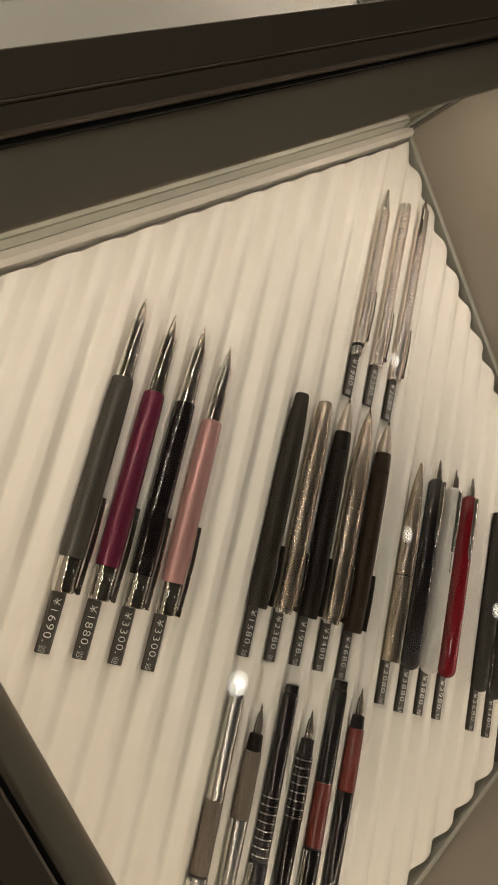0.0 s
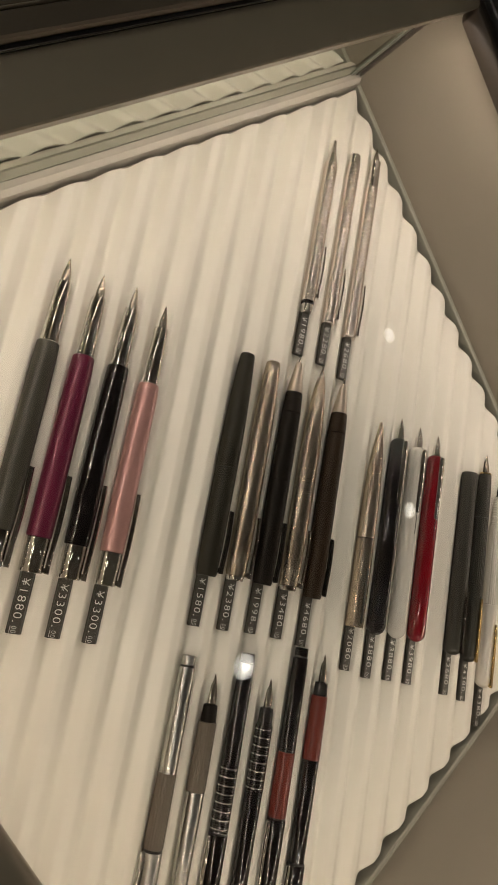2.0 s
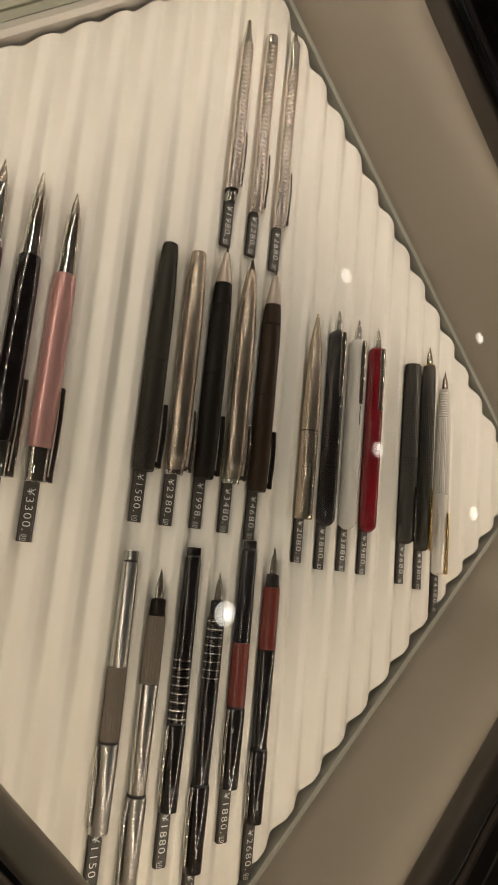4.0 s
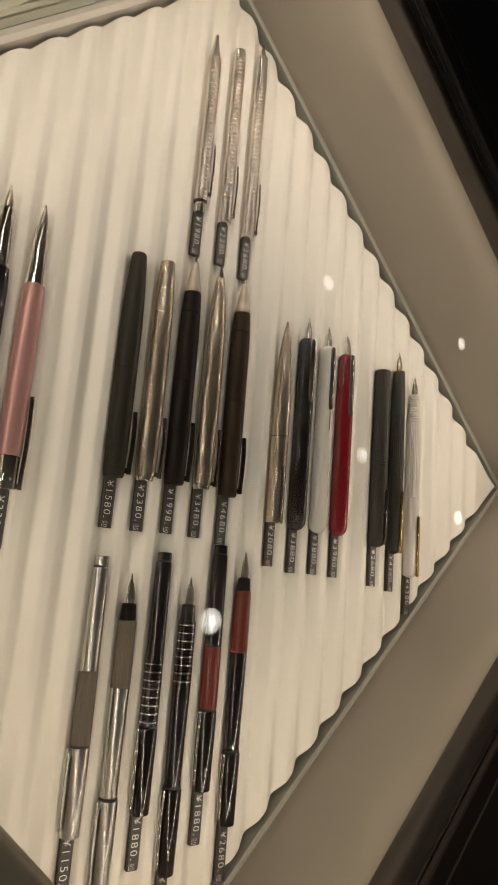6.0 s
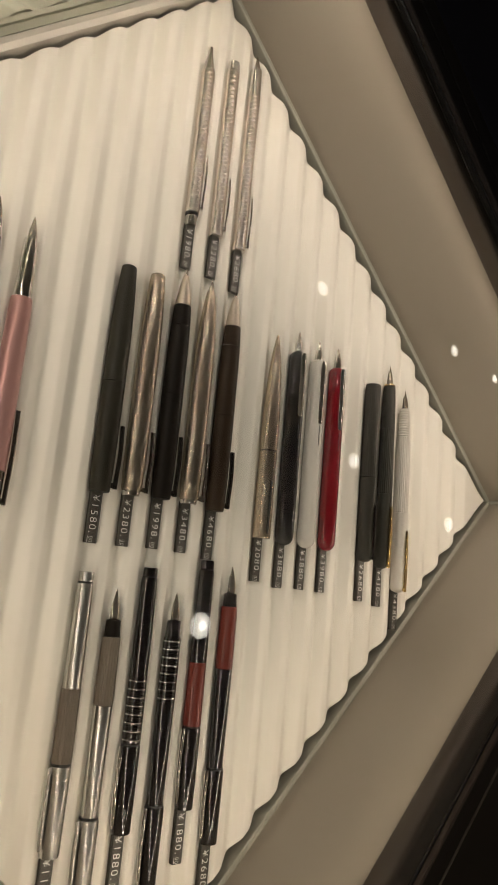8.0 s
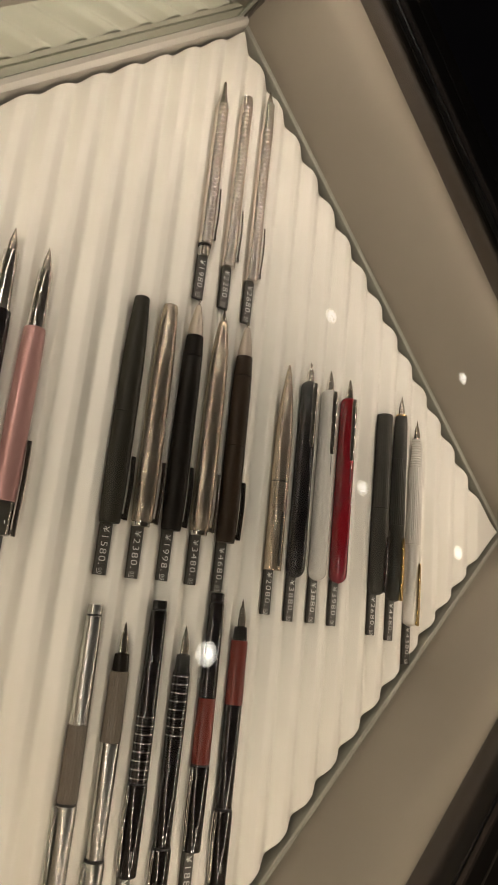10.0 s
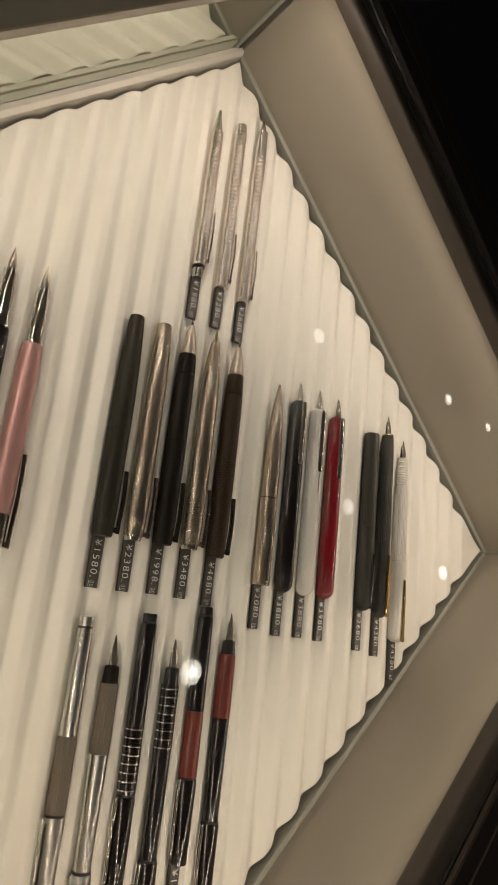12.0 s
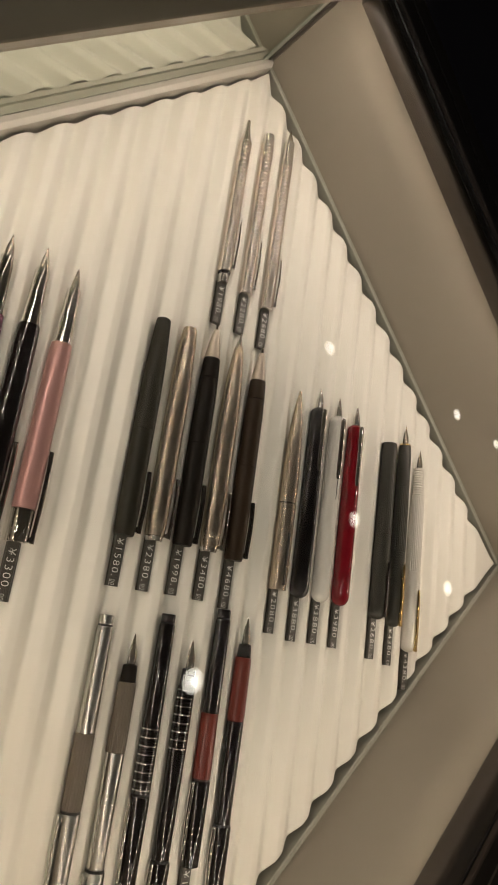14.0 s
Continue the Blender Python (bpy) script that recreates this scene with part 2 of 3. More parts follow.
def groove(k):
    return VALLEY_Y + PITCH * k


# ---- corrugated tray ----
LAST_CREST = VALLEY_Y + PITCH * 17.5     # the sheet ends in a flat crest at its corner


def corrugated_tray():
    bm = bmesh.new()
    rows = []
    n = 780
    ys = [CY + HALF_DIAG * (-1 + 2 * i / n) for i in range(n + 1)]
    for y in ys:
        w = max(0.0004, HALF_DIAG - abs(y - CY))
        z = wave_z(min(y, LAST_CREST))
        cut = min(1.0, w / 0.01) if y > CY else 0.0
        xs = [CX - w + 0.0028 * cut, CX, CX + w - 0.0012 * cut]
        rows.append(([bm.verts.new((x, y, z)) for x in xs], [bm.verts.new((x, y, z - 0.0025)) for x in xs]))
    for (ta, la), (tb, lb) in zip(rows, rows[1:]):
        for j in range(2):
            bm.faces.new((ta[j], ta[j + 1], tb[j + 1], tb[j]))
            bm.faces.new((la[j], lb[j], lb[j + 1], la[j + 1]))
        bm.faces.new((ta[0], tb[0], lb[0], la[0]))
        bm.faces.new((ta[2], la[2], lb[2], tb[2]))
    ob = link("corrugated_tray", bm, M_TRAY)
    sharp(ob, 60)
    return tagged(ob, "white corrugated acrylic display sheet lying in the case", "display tray")


corrugated_tray()

# ---- display case ----
LIP_Z = 0.102            # underside of the lip


def turn(k):
    return pose(0, 0, 0, 0, 0, 90 * k)


def prism(profile, half):
    """Runs a profile of (outward distance, height) along a side; mitred ends follow the outward distance."""
    bm = bmesh.new()
    ends = []
    for s in (-1, 1):
        ends.append([bm.verts.new((o, s * (half + o), z)) for o, z in profile])
    n = len(profile)
    for i in range(n):
        j = (i + 1) % n
        bm.faces.new((ends[0][i], ends[0][j], ends[1][j], ends[1][i]))
    bm.faces.new(ends[0])
    bm.faces.new(ends[1][::-1])
    return bm


def side_part(name, profile, k, mat, parent, label="", smooth=False):
    """A length of profile on side k (0 far right, 1 far left, 2 near left, 3 near right)."""
    bm = prism([(o, z) for o, z in profile], 0.0)
    ob = part(name, bm, mat, parent, label, smooth)
    ob.matrix_basis = turn(k)
    return sharp(ob, 50) if smooth else ob


def rect(o0, o1, z0, z1):
    return [(o0, z0), (o1, z0), (o1, z1), (o0, z1)]


def display_case(at, label, skip=()):
    case = thing("display_case", at, label, "display case", "row of display cases")
    bm = box((-SIDE - 0.004, -SIDE - 0.004, -0.03), (SIDE + 0.004, SIDE + 0.004, -0.012))
    part("bottom_panel", bm, M_WALL, case, "taupe bottom panel under the sheet", False)
    for k in range(4):
        if k in skip:
            continue
        mirror = k == 2
        off = (0.0086, 0.0072, 0.0115, 0.0068)[k]
        side_part("mirror_wall" if mirror else "inner_wall", rect(SIDE + off, SIDE + off + 0.005, -0.03, LIP_Z - 0.0002), k,
                  M_MIRROR if mirror else M_WALL, case, "grey-green mirror glass wall" if mirror else "taupe lacquered wall")
        if mirror:
            side_part("ledge", [(SIDE + 0.0025, -0.0118), (SIDE + 0.0113, -0.0118), (SIDE + 0.0113, 0.001), (SIDE + 0.007, 0.002), (SIDE + 0.0065, 0.004), (SIDE + 0.003, 0.003)], k, M_LEDGE, case, "pale grey ledge along the mirror")
        else:
            f = SIDE + off - 0.0002
            side_part("ledge", [(f - 0.0032, -0.0118), (f, -0.0118), (f, -0.0002), (f - 0.0007, -0.0002), (f - 0.0011, -0.0009), (f - 0.0027, -0.0009), (f - 0.0032, -0.0014)], k, M_FOOT, case, "thin grey stepped trim at the wall's foot")
        if k == 1:
            # a narrow brown edge with a dark painted strip behind it, all under the glass
            lip = [(SIDE - 0.0104, LIP_Z + 0.0010), (SIDE - 0.0096, LIP_Z), (SIDE - 0.0053, LIP_Z), (SIDE - 0.0053, 0.1150), (SIDE - 0.0080, 0.1150), (SIDE - 0.0096, 0.1141), (SIDE - 0.0103, 0.1122)]
            side_part("back_strip", rect(SIDE + 0.0011, SIDE + 0.0165, LIP_Z, 0.1150), k, M_RAILSHADE, case, "black strip under the glass edge")
            side_part("dark_strip", rect(SIDE - 0.0052, SIDE + 0.0010, LIP_Z, 0.1143), k, M_STRIP, case, "dark brown strip under the glass")
        elif mirror:
            lip = [(SIDE - 0.0055, 0.1050), (SIDE - 0.0050, LIP_Z), (SIDE + 0.0194, LIP_Z), (SIDE + 0.0194, 0.1150), (SIDE - 0.0072, 0.1150), (SIDE - 0.0080, 0.1144)]
        else:
            lip = [(SIDE - 0.008, LIP_Z + 0.0010), (SIDE - 0.0071, LIP_Z), (SIDE + 0.0165, LIP_Z), (SIDE + 0.0165, 0.1150), (SIDE - 0.0030, 0.1150), (SIDE - 0.0052, 0.1141), (SIDE - 0.0070, 0.1122), (SIDE - 0.0078, 0.1090)]
        # near lips in the lit tone, far lips in the darkened one
        side_part("lip", lip, k, M_RAIL if k in (2, 3) else M_FARBROWN, case, "dark bronze lip that carries the glass", not mirror)
        # the rail beside the mirror stands further out than the others
        g = SIDE + (0.0197 if mirror else 0.0065)
        b = SIDE + (0.0317 if mirror else 0.0221)
        side_part("gasket", rect(g, g + 0.0016, 0.1152, 0.1186), k, M_GASKET, case, "black rubber gasket")
        # the bead stands in for the light line on the rail's edge
        side_part("bead", [(b, 0.1152), (b + 0.0010, 0.1152), (b + 0.0010, 0.1226), (b + 0.0005, 0.1231), (b, 0.1226)], k, M_BEADLIGHT if k in (2, 3) else (M_RAIL, M_RAILSHADE)[k], case, "thin bead along the rail in place of its edge highlight")
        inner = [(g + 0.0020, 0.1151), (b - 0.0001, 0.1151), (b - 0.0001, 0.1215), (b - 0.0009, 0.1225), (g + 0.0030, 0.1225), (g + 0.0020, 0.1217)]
        # far rails get darker tones that stand in for a dim reflection
        side_part("inner_rail", inner, k, M_RAIL if k in (2, 3) else (M_FARBROWN, M_RAILSHADE)[k], case, "dark rail beside the glass")
        tape = [(SIDE - 0.0035, 0.1018), (SIDE - 0.0003, 0.0986), (SIDE + 0.0016, 0.0986), (SIDE + 0.0016, 0.1019), (SIDE - 0.0034, 0.1019)]
        led = side_part("led_strip", tape, k, M_TAPE, case, "narrow light strip under the lip")
        bm = bmesh.new()
        count = 29
        for i in range(count):
            y = ((i + 0.5) / count * 2 - 1) * (SIDE - 0.016)
            vs = [bm.verts.new((SIDE - 0.0022 + d, y + e, 0.1001 - d)) for d, e in ((-0.0015, -0.0025), (-0.0015, 0.0025), (0.0015, 0.0025), (0.0015, -0.0025))]
            bm.faces.new(vs)
        me = bpy.data.meshes.new("led_chips")
        bm.to_mesh(me)
        bm.free()
        me.materials.append(M_LED_DIM if k in (0, 3) else M_LED)
        ob = new("led_chips", me)
        ob.parent = led
        tagged(ob, "warm white light-emitting chips", kind="stuff")
    # upright seams where the walls meet beside the mirror and at the far corner
    part("corner_seam", box((-SIDE - 0.0113, SIDE + 0.0052, -0.0117), (-SIDE - 0.0095, SIDE + 0.0070, LIP_Z - 0.0003)), M_SEAM, case, "dark upright corner seam", False)
    part("glass_edge", box((-SIDE - 0.0114, SIDE - 0.0010, -0.0117), (-SIDE - 0.0106, SIDE + 0.0050, LIP_Z - 0.0003), 0.0002), M_EDGE, case, "pale green ground edge of the mirror glass", False)
    if 0 not in skip:
        part("corner_seam", box((SIDE + 0.0058, SIDE + 0.0044, -0.0117), (SIDE + 0.0084, SIDE + 0.0070, LIP_Z - 0.0003), 0.0003), M_FOOT, case, "grey upright corner trim", False)
    g = box((-SIDE - 0.0190, -SIDE - 0.006, 0.1154), (SIDE + 0.006, SIDE + 0.006, 0.1194), 0.0004)
    pane = part("glass_pane", g, M_GLASS, case, "clear glass pane over the case", False)
    pane.visible_shadow = False
    return case


display_case(SQUARE, "taupe-lined display case with dark bronze rim and glass top")
# the neighbour case beyond the mirror wall, across a shared rail
STEP = 2 * SIDE + 0.0430
NEIGHBOUR = SQUARE @ Matrix.Translation((-STEP, 0, 0))
display_case(NEIGHBOUR, "neighbouring display case with white flat tray under glass", (0,))
side_part("inner_wall", rect(SIDE - 0.001, SIDE + 0.004, -0.03, 0.101), 0, M_WALL, bpy.data.objects["display_case.001"], "taupe lacquered wall")


def flat_tray():
    """A white slab with one long trough for a pen."""
    bm = bmesh.new()
    # trough bounds in the tray's own axes
    u0, u1, v0, v1 = SIDE - 0.1160, SIDE - 0.0920, -0.080, 0.082
    lo, hi = -SIDE, SIDE - 0.0015
    for a, b in (((lo, lo), (u0, SIDE)), ((u1, lo), (hi, SIDE)), ((u0, lo), (u1, v0)), ((u0, v1), (u1, SIDE))):
        add_box(bm, (a[0], a[1], -0.0115), (b[0], b[1], -0.0005))
    add_box(bm, (u0, v0, -0.0118), (u1, v1, -0.0095))
    ob = link("flat_tray", bm, M_TRAY, None, "", False)
    ob.matrix_basis = NEIGHBOUR
    return tagged(ob, "plain white flat tray with a long pen trough", "display tray")


flat_tray()

# the shared outer rails between and round the cases
def outer_rails():
    o0, o1 = SIDE + 0.0236, SIDE + 0.0400
    prof = [(o0, 0.1151), (o1, 0.1151), (o1, 0.1212), (o1 - 0.0006, 0.1218), (o0 + 0.0006, 0.1218), (o0, 0.1212)]
    frame_thing = thing("rim_frame", SQUARE, "dark bronze outer rim round the glass-topped cases", "frame")
    # one rim throughout, its far sides coloured darker for the light they get
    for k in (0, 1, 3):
        side_part("outer_rail", prof, k, (M_FARBROWN, M_RAILSHADE, M_RAIL, M_RAIL)[k], frame_thing)
    mid = prism([(SIDE + 0.0330, 0.1000), (SIDE + 0.0505, 0.1000), (SIDE + 0.0505, 0.1210), (SIDE + 0.0497, 0.1218), (SIDE + 0.0336, 0.1218), (SIDE + 0.0330, 0.1212)], 0.0)
    bmesh.ops.rotate(mid, verts=mid.verts, matrix=Matrix.Rotation(math.pi, 3, "Z"))
    part("middle_rail", mid, M_RAIL, frame_thing, "dark bronze rail between two cases", False)


outer_rails()

# ---- dark counter round the cases, room ----
def counter():
    top = thing("counter", SQUARE, "black glossy counter that holds the display cases", "counter", kind="structure")
    o = SIDE + 0.0402
    far = 0.62
    end = STEP + SIDE + 0.0402
    spans = [((o, -far, 0), (far, far, 0)), ((-end - 0.4, o, 0), (o - 0.0002, far, 0)), ((-end - 0.4, -far, 0), (o - 0.0002, -o, 0)), ((-end - 0.4, -o + 0.0002, 0), (-end + 0.012, o - 0.0002, 0))]
    for i, (lo, hi) in enumerate(spans):
        # brown on the far right span, black on the others
        part("counter_top", box((lo[0], lo[1], 0.095), (hi[0], hi[1], 0.1190), 0.0006), M_FARBROWN if i == 0 else M_COUNTER, top, "", False)
    part("counter_body", box((-end - 0.4, -far, -0.85), (far, far, -0.031)), M_RAIL, top, "dark counter body", False)


counter()
Z0, Z1, ROOM = -0.86, 1.9, 5.0
for name, lo, hi, mat in (("floor", (-ROOM, -ROOM, Z0 - 0.1), (ROOM, ROOM, Z0), M_FLOOR), ("ceiling", (-ROOM, -ROOM, Z1 + 0.004), (ROOM, ROOM, Z1 + 0.1), M_ROOM),
                          ("wall_north", (-ROOM, ROOM, Z0), (ROOM, ROOM + 0.1, Z1), M_ROOM), ("wall_south", (-ROOM, -ROOM - 0.1, Z0), (ROOM, -ROOM, Z1), M_ROOM),
                          ("wall_east", (ROOM, -ROOM, Z0), (ROOM + 0.1, ROOM, Z1), M_ROOM), ("wall_west", (-ROOM - 0.1, -ROOM, Z0), (-ROOM, ROOM, Z1), M_ROOM)):
    tagged(link(name, box(lo, hi), mat, None, "", False), "dim shop " + name.split("_")[0], name.split("_")[0], kind="structure")


def disc(r, z):
    bm = bmesh.new()
    bmesh.ops.create_cone(bm, cap_ends=True, segments=32, radius1=r, radius2=r * 0.9, depth=0.003, matrix=Matrix.Translation((0, 0, z)))
    return bm


def ceiling_lamp(x, y, r, bright, shop=False):
    lamp = thing("ceiling_spotlight", (x, y, Z1), "round recessed ceiling spotlight, lit", "ceiling light", "ceiling spotlights")
    # shop: an added lamp out of sight, used only as fill
    if shop:
        part("lens", disc(r, -0.003), M_FILL, lamp, "glowing frosted lens")
    else:
        rings = ((1.0, M_GLOW_C), (0.8, M_GLOW_B), (0.58, M_GLOW_A), (0.36, M_LAMP)) if bright else ((1.0, M_GLOW_D), (0.75, M_GLOW_C), (0.5, M_GLOW_B))
        for i, (q, mat) in enumerate(rings):
            part("lens_ring", disc(r * q, -0.003 - 0.0032 * i), mat, lamp, "softly glowing frosted lens")
    bm = bmesh.new()
    a = [bmesh.ops.create_circle(bm, segments=32, radius=q, matrix=Matrix.Translation((0, 0, z)))["verts"] for q, z in ((r * 1.05, -0.001), (r * 1.05, -0.008), (r * 1.4, -0.006), (r * 1.4, -0.001))]
    for u, v in zip(a, a[1:] + a[:1]):
        for i in range(32):
            bm.faces.new((u[i], u[(i + 1) % 32], v[(i + 1) % 32], v[i]))
    part("trim_ring", bm, M_TRIM, lamp)


for x, y, r, bright in ((0.187, 1.203, 0.045, True), (-1.255, 1.665, 0.034, False), (-0.534, 1.92, 0.036, False), (-1.238, 2.607, 0.032, False), (-0.338, 2.602, 0.036, False), (-1.18, 2.97, 0.026, False)):
    ceiling_lamp(x, y, r, bright)
# unseen lamps added behind the viewer to brighten the rails and the room
for x, y in ((-1.3, -1.0), (0.2, -1.5), (1.5, -0.4), (-0.6, -2.6), (1.2, -2.4)):
    ceiling_lamp(x, y, 0.09, True, True)


# ---- price tags ----
def price_tag(x_end, y, price, length=33.0):
    tag = thing("price_tag", (x_end * MM, y + 0.0008, 0.0), "small charcoal price tag with white printed price %s" % price, "price tag", "price tags")
    # a slim wedge: flat printed top and one sloping side
    bm = bmesh.new()
    section = [(-4.0, -3.6), (4.0, -3.6), (4.0, -2.2), (2.3, -0.1), (2.1, 0.0), (-3.8, 0.0), (-4.0, -0.2)]
    ends = [[bm.verts.new((x * MM, y * MM, z * MM)) for y, z in section] for x in (-length, 0)]
    for i in range(len(section)):
        j = (i + 1) % len(section)
        bm.faces.new((ends[0][i], ends[0][j], ends[1][j], ends[1][i]))
    bm.faces.new(ends[0])
    bm.faces.new(ends[1][::-1])
    part("plate", bm, M_TAG, tag, "", False)
    rows = [("\u00a5" + price, 5.0, -28.4, -3.0), (".", 5.0, -6.8, -3.0), ("00", 3.2, -3.9, -2.5)]
    bm = bmesh.new()
    for text, size, x, dy in rows:
        cu = bpy.data.curves.new("text", "FONT")
        cu.body = text
        cu.size = size * MM * 1.25
        cu.space_character = 1.2
        cu.offset = -0.00006
        ob = bpy.data.objects.new("text", cu)
        scene.collection.objects.link(ob)
        bpy.context.view_layer.update()
        me = bpy.data.meshes.new_from_object(ob.evaluated_get(bpy.context.evaluated_depsgraph_get()))
        wide = {"\u00a5" + price: 20.5, ".": 0.9, "00": 3.4}[text]
        xs = [v.co.x for v in me.vertices] or [0, 1]
        f = wide * MM / max(1e-6, max(xs) - min(xs))
        me.transform(Matrix.Translation((x * MM, dy * MM, 0.0001)) @ Matrix.Diagonal((f, 1, 1, 1)) @ Matrix.Translation((-min(xs), 0, 0)))
        bm.from_mesh(me)
        bpy.data.objects.remove(ob)
        bpy.data.curves.remove(cu)
        bpy.data.meshes.remove(me)
    add_box(bm, (-3.9 * MM, -3.3 * MM, 0.0001), (-0.5 * MM, -3.05 * MM, 0.00014))
    me = bpy.data.meshes.new("price_print")
    bm.to_mesh(me)
    bm.free()
    me.materials.append(M_INK)
    ob = new("price_print", me)
    ob.parent = tag
    return tag


TAGS = [(18.0, -6, "1690"), (17.8, -5, "1880"), (17.5, -4, "3300"), (17.8, -3, "3300"),
        (0.2, 0, "1580"), (0.1, 1, "2380"), (-0.5, 2, "1998"), (0.0, 3, "3480"), (2.4, 4, "4680"),
        (-190.2, 2, "1980"), (-190.5, 3, "2280"), (-186.5, 4, "2680"),
        (13.8, 6, "2080"), (17.0, 7, "3880"), (16.8, 8, "3880"), (17.6, 9, "3980"),
        (21.8, 11, "2680"), (24.8, 12, "4380"), (42.0, 13, "4380"),
        (197.0, 0, "1150"), (228.0, 1, "1150"), (191.5, 2, "1880"), (226.0, 3, "2680"), (184.4, 4, "1880"), (208.0, 5, "2680")]
for x, k, price in TAGS:
    price_tag(x, groove(k), price)


# ---- pens ----
def pen(name, x0, x1, y, r, label, category="pen", group=""):
    """A pen's base point lies under its axis, at its tip's end; parts run along x in millimetres from there."""
    p = thing(name, (x0 * MM, y, rest_height(r * MM)), label, category, group)
    return p


def chrome_fountain_pen(k, x0, mat, colour):
    g = "fat fountain pens with chrome ends"
    p = pen("fountain_pen", x0, 0, groove(k), 6.8, "%s fountain pen with chrome grip, nib and end cap" % colour, "fountain pen", g)
    L = -13.6 - x0
    b0, b1 = 51.0, L - 18.5
    nib(p, 0, 17, 2.5, M_NIB, "bright steel nib")
    turned("grip", [(14.5, 3.0), (15, 4.1), (15.6, 4.4), (30, 4.6), (b0 - 3, 5.2), (b0, 5.4)], M_CHROME, p, "polished chrome grip", 36)
    turned("barrel", [(b0, 5.4), (b0 + 0.5, 6.1)] + [(b0 + (b1 - b0) * u, 6.15 + 0.7 * math.sin(math.pi * min(1, 0.12 + u * 0.6))) for u in (0.1, 0.25, 0.4, 0.55, 0.7, 0.85)] + [(b1 - 0.3, 6.6), (b1, 6.2)], mat, p, colour + " barrel", 36)
    turned("end_cap", [(b1, 6.1), (b1 + 0.2, 6.5), (L - 1, 6.3), (L - 0.3, 6.1), (L, 5.5)], M_CHROME, p, "polished chrome end cap", 36)
    clip(p, L - 53, L - 0.5, 6.2, 18, M_CHROME, "chrome clip", 4.0, 2.6, 1.3, True, 0.95)


chrome_fountain_pen(-6, -186, M_GREY, "charcoal grey")
chrome_fountain_pen(-5, -185, M_PLUM, "plum purple")
chrome_fountain_pen(-4, -186.5, M_BLACK, "glossy black")
chrome_fountain_pen(-3, -182.5, M_PINK, "rose pink")


def slim_cigar_pen(k, x0, x1, kind, mat, colour, joint):
    """Cigar-shaped pens: 'capped' with a blunt end, 'cone' with a bare metal writing cone."""
    g = "cigar-shaped pens"
    r = 6.3
    p = pen("rollerball_pen" if kind == "capped" else "ballpoint_pen", x0, x1, groove(k), r * 1.12, "%s cigar-shaped pen with side clip" % colour, "pen", g)
    p.scale = (1, 1.12, 1.12)
    L = x1 - x0
    j = joint - x0
    body = lambda u: 6.3 - 2.1 * max(0.0, 1 - u / 0.42) ** 1.9
    if kind == "capped":
        front = [(0, 3.6), (0.5, 4.1)] + [(x, body(x / L)) for x in steps(2, j - 0.25, 7)] + [(j - 0.2, 6.05)]
    elif kind == "bare":
        turned("tip", [(0, 0.35), (1.5, 0.55), (3.2, 1.0), (7, 1.9), (10.5, 2.6)], M_CHROME, p, "fine metal writing tip")
        front = [(10, 2.4), (10.4, 2.7), (20, 3.8), (32, 4.9), (46, 5.7), (62, 6.15), (j - 0.25, 6.25), (j - 0.2, 6.05)]
    else:
        turned("tip", [(0, 0.4), (0.8, 0.75), (3.0, 0.95), (4.2, 1.2), (4.8, 1.5)], M_CHROME, p, "fine metal writing tip")
        turned("cone", [(4.4, 1.3), (4.8, 1.75), (12, 3.0), (20, 4.15), (26.4, 4.85), (26.5, 4.6)], M_SATINCONE, p, "pale satin metal writing cone")
        turned("ring", [(41.0, 5.6), (41.1, 5.85), (41.8, 5.87), (41.9, 5.6)], M_BLACK, p, "fine glossy ring on the barrel", 36)
        front = [(26.5, 4.6), (27, 5.1), (40, 5.7), (55, 6.1), (j - 0.25, 6.25), (j - 0.2, 6.1)]
    turned("barrel", front, mat, p, "", 36)
    end = L - (3.2 if mat is M_STEEL else 0.0)
    turned("cap", [(j, 6.05), (j + 0.1, 6.3), (j + 20, 6.3), (L - 16, 6.1), (end - 1.0, 5.6), (end, 5.2)], mat, p, "", 36)
    if mat is M_STEEL:
        turned("end_button", [(end, 4.6), (end + 0.3, 4.9), (L - 0.5, 4.7), (L, 4.3)], M_CHROME, p, "polished end button")
    clip(p, L - 41, L - 2.5, 6.1, 20, M_CHROME if mat is M_STEEL else M_MATT, "slim spring clip", 3.6, 2.3, 1.2, True, 0.95)


slim_cigar_pen(0, -174.0, -30.0, "capped", M_OLIVE, "dark olive matt", -97)
slim_cigar_pen(1, -175.8, -30.4, "capped", M_STEEL, "brushed steel", -95.6)
slim_cigar_pen(2, -187.5, -31.5, "cone", M_MATT, "matt black", -99)
slim_cigar_pen(3, -188.0, -31.0, "bare", M_STEEL, "brushed steel", -98)
slim_cigar_pen(4, -185.5, -29.3, "cone", M_BROWN, "dark brown matt", -94)


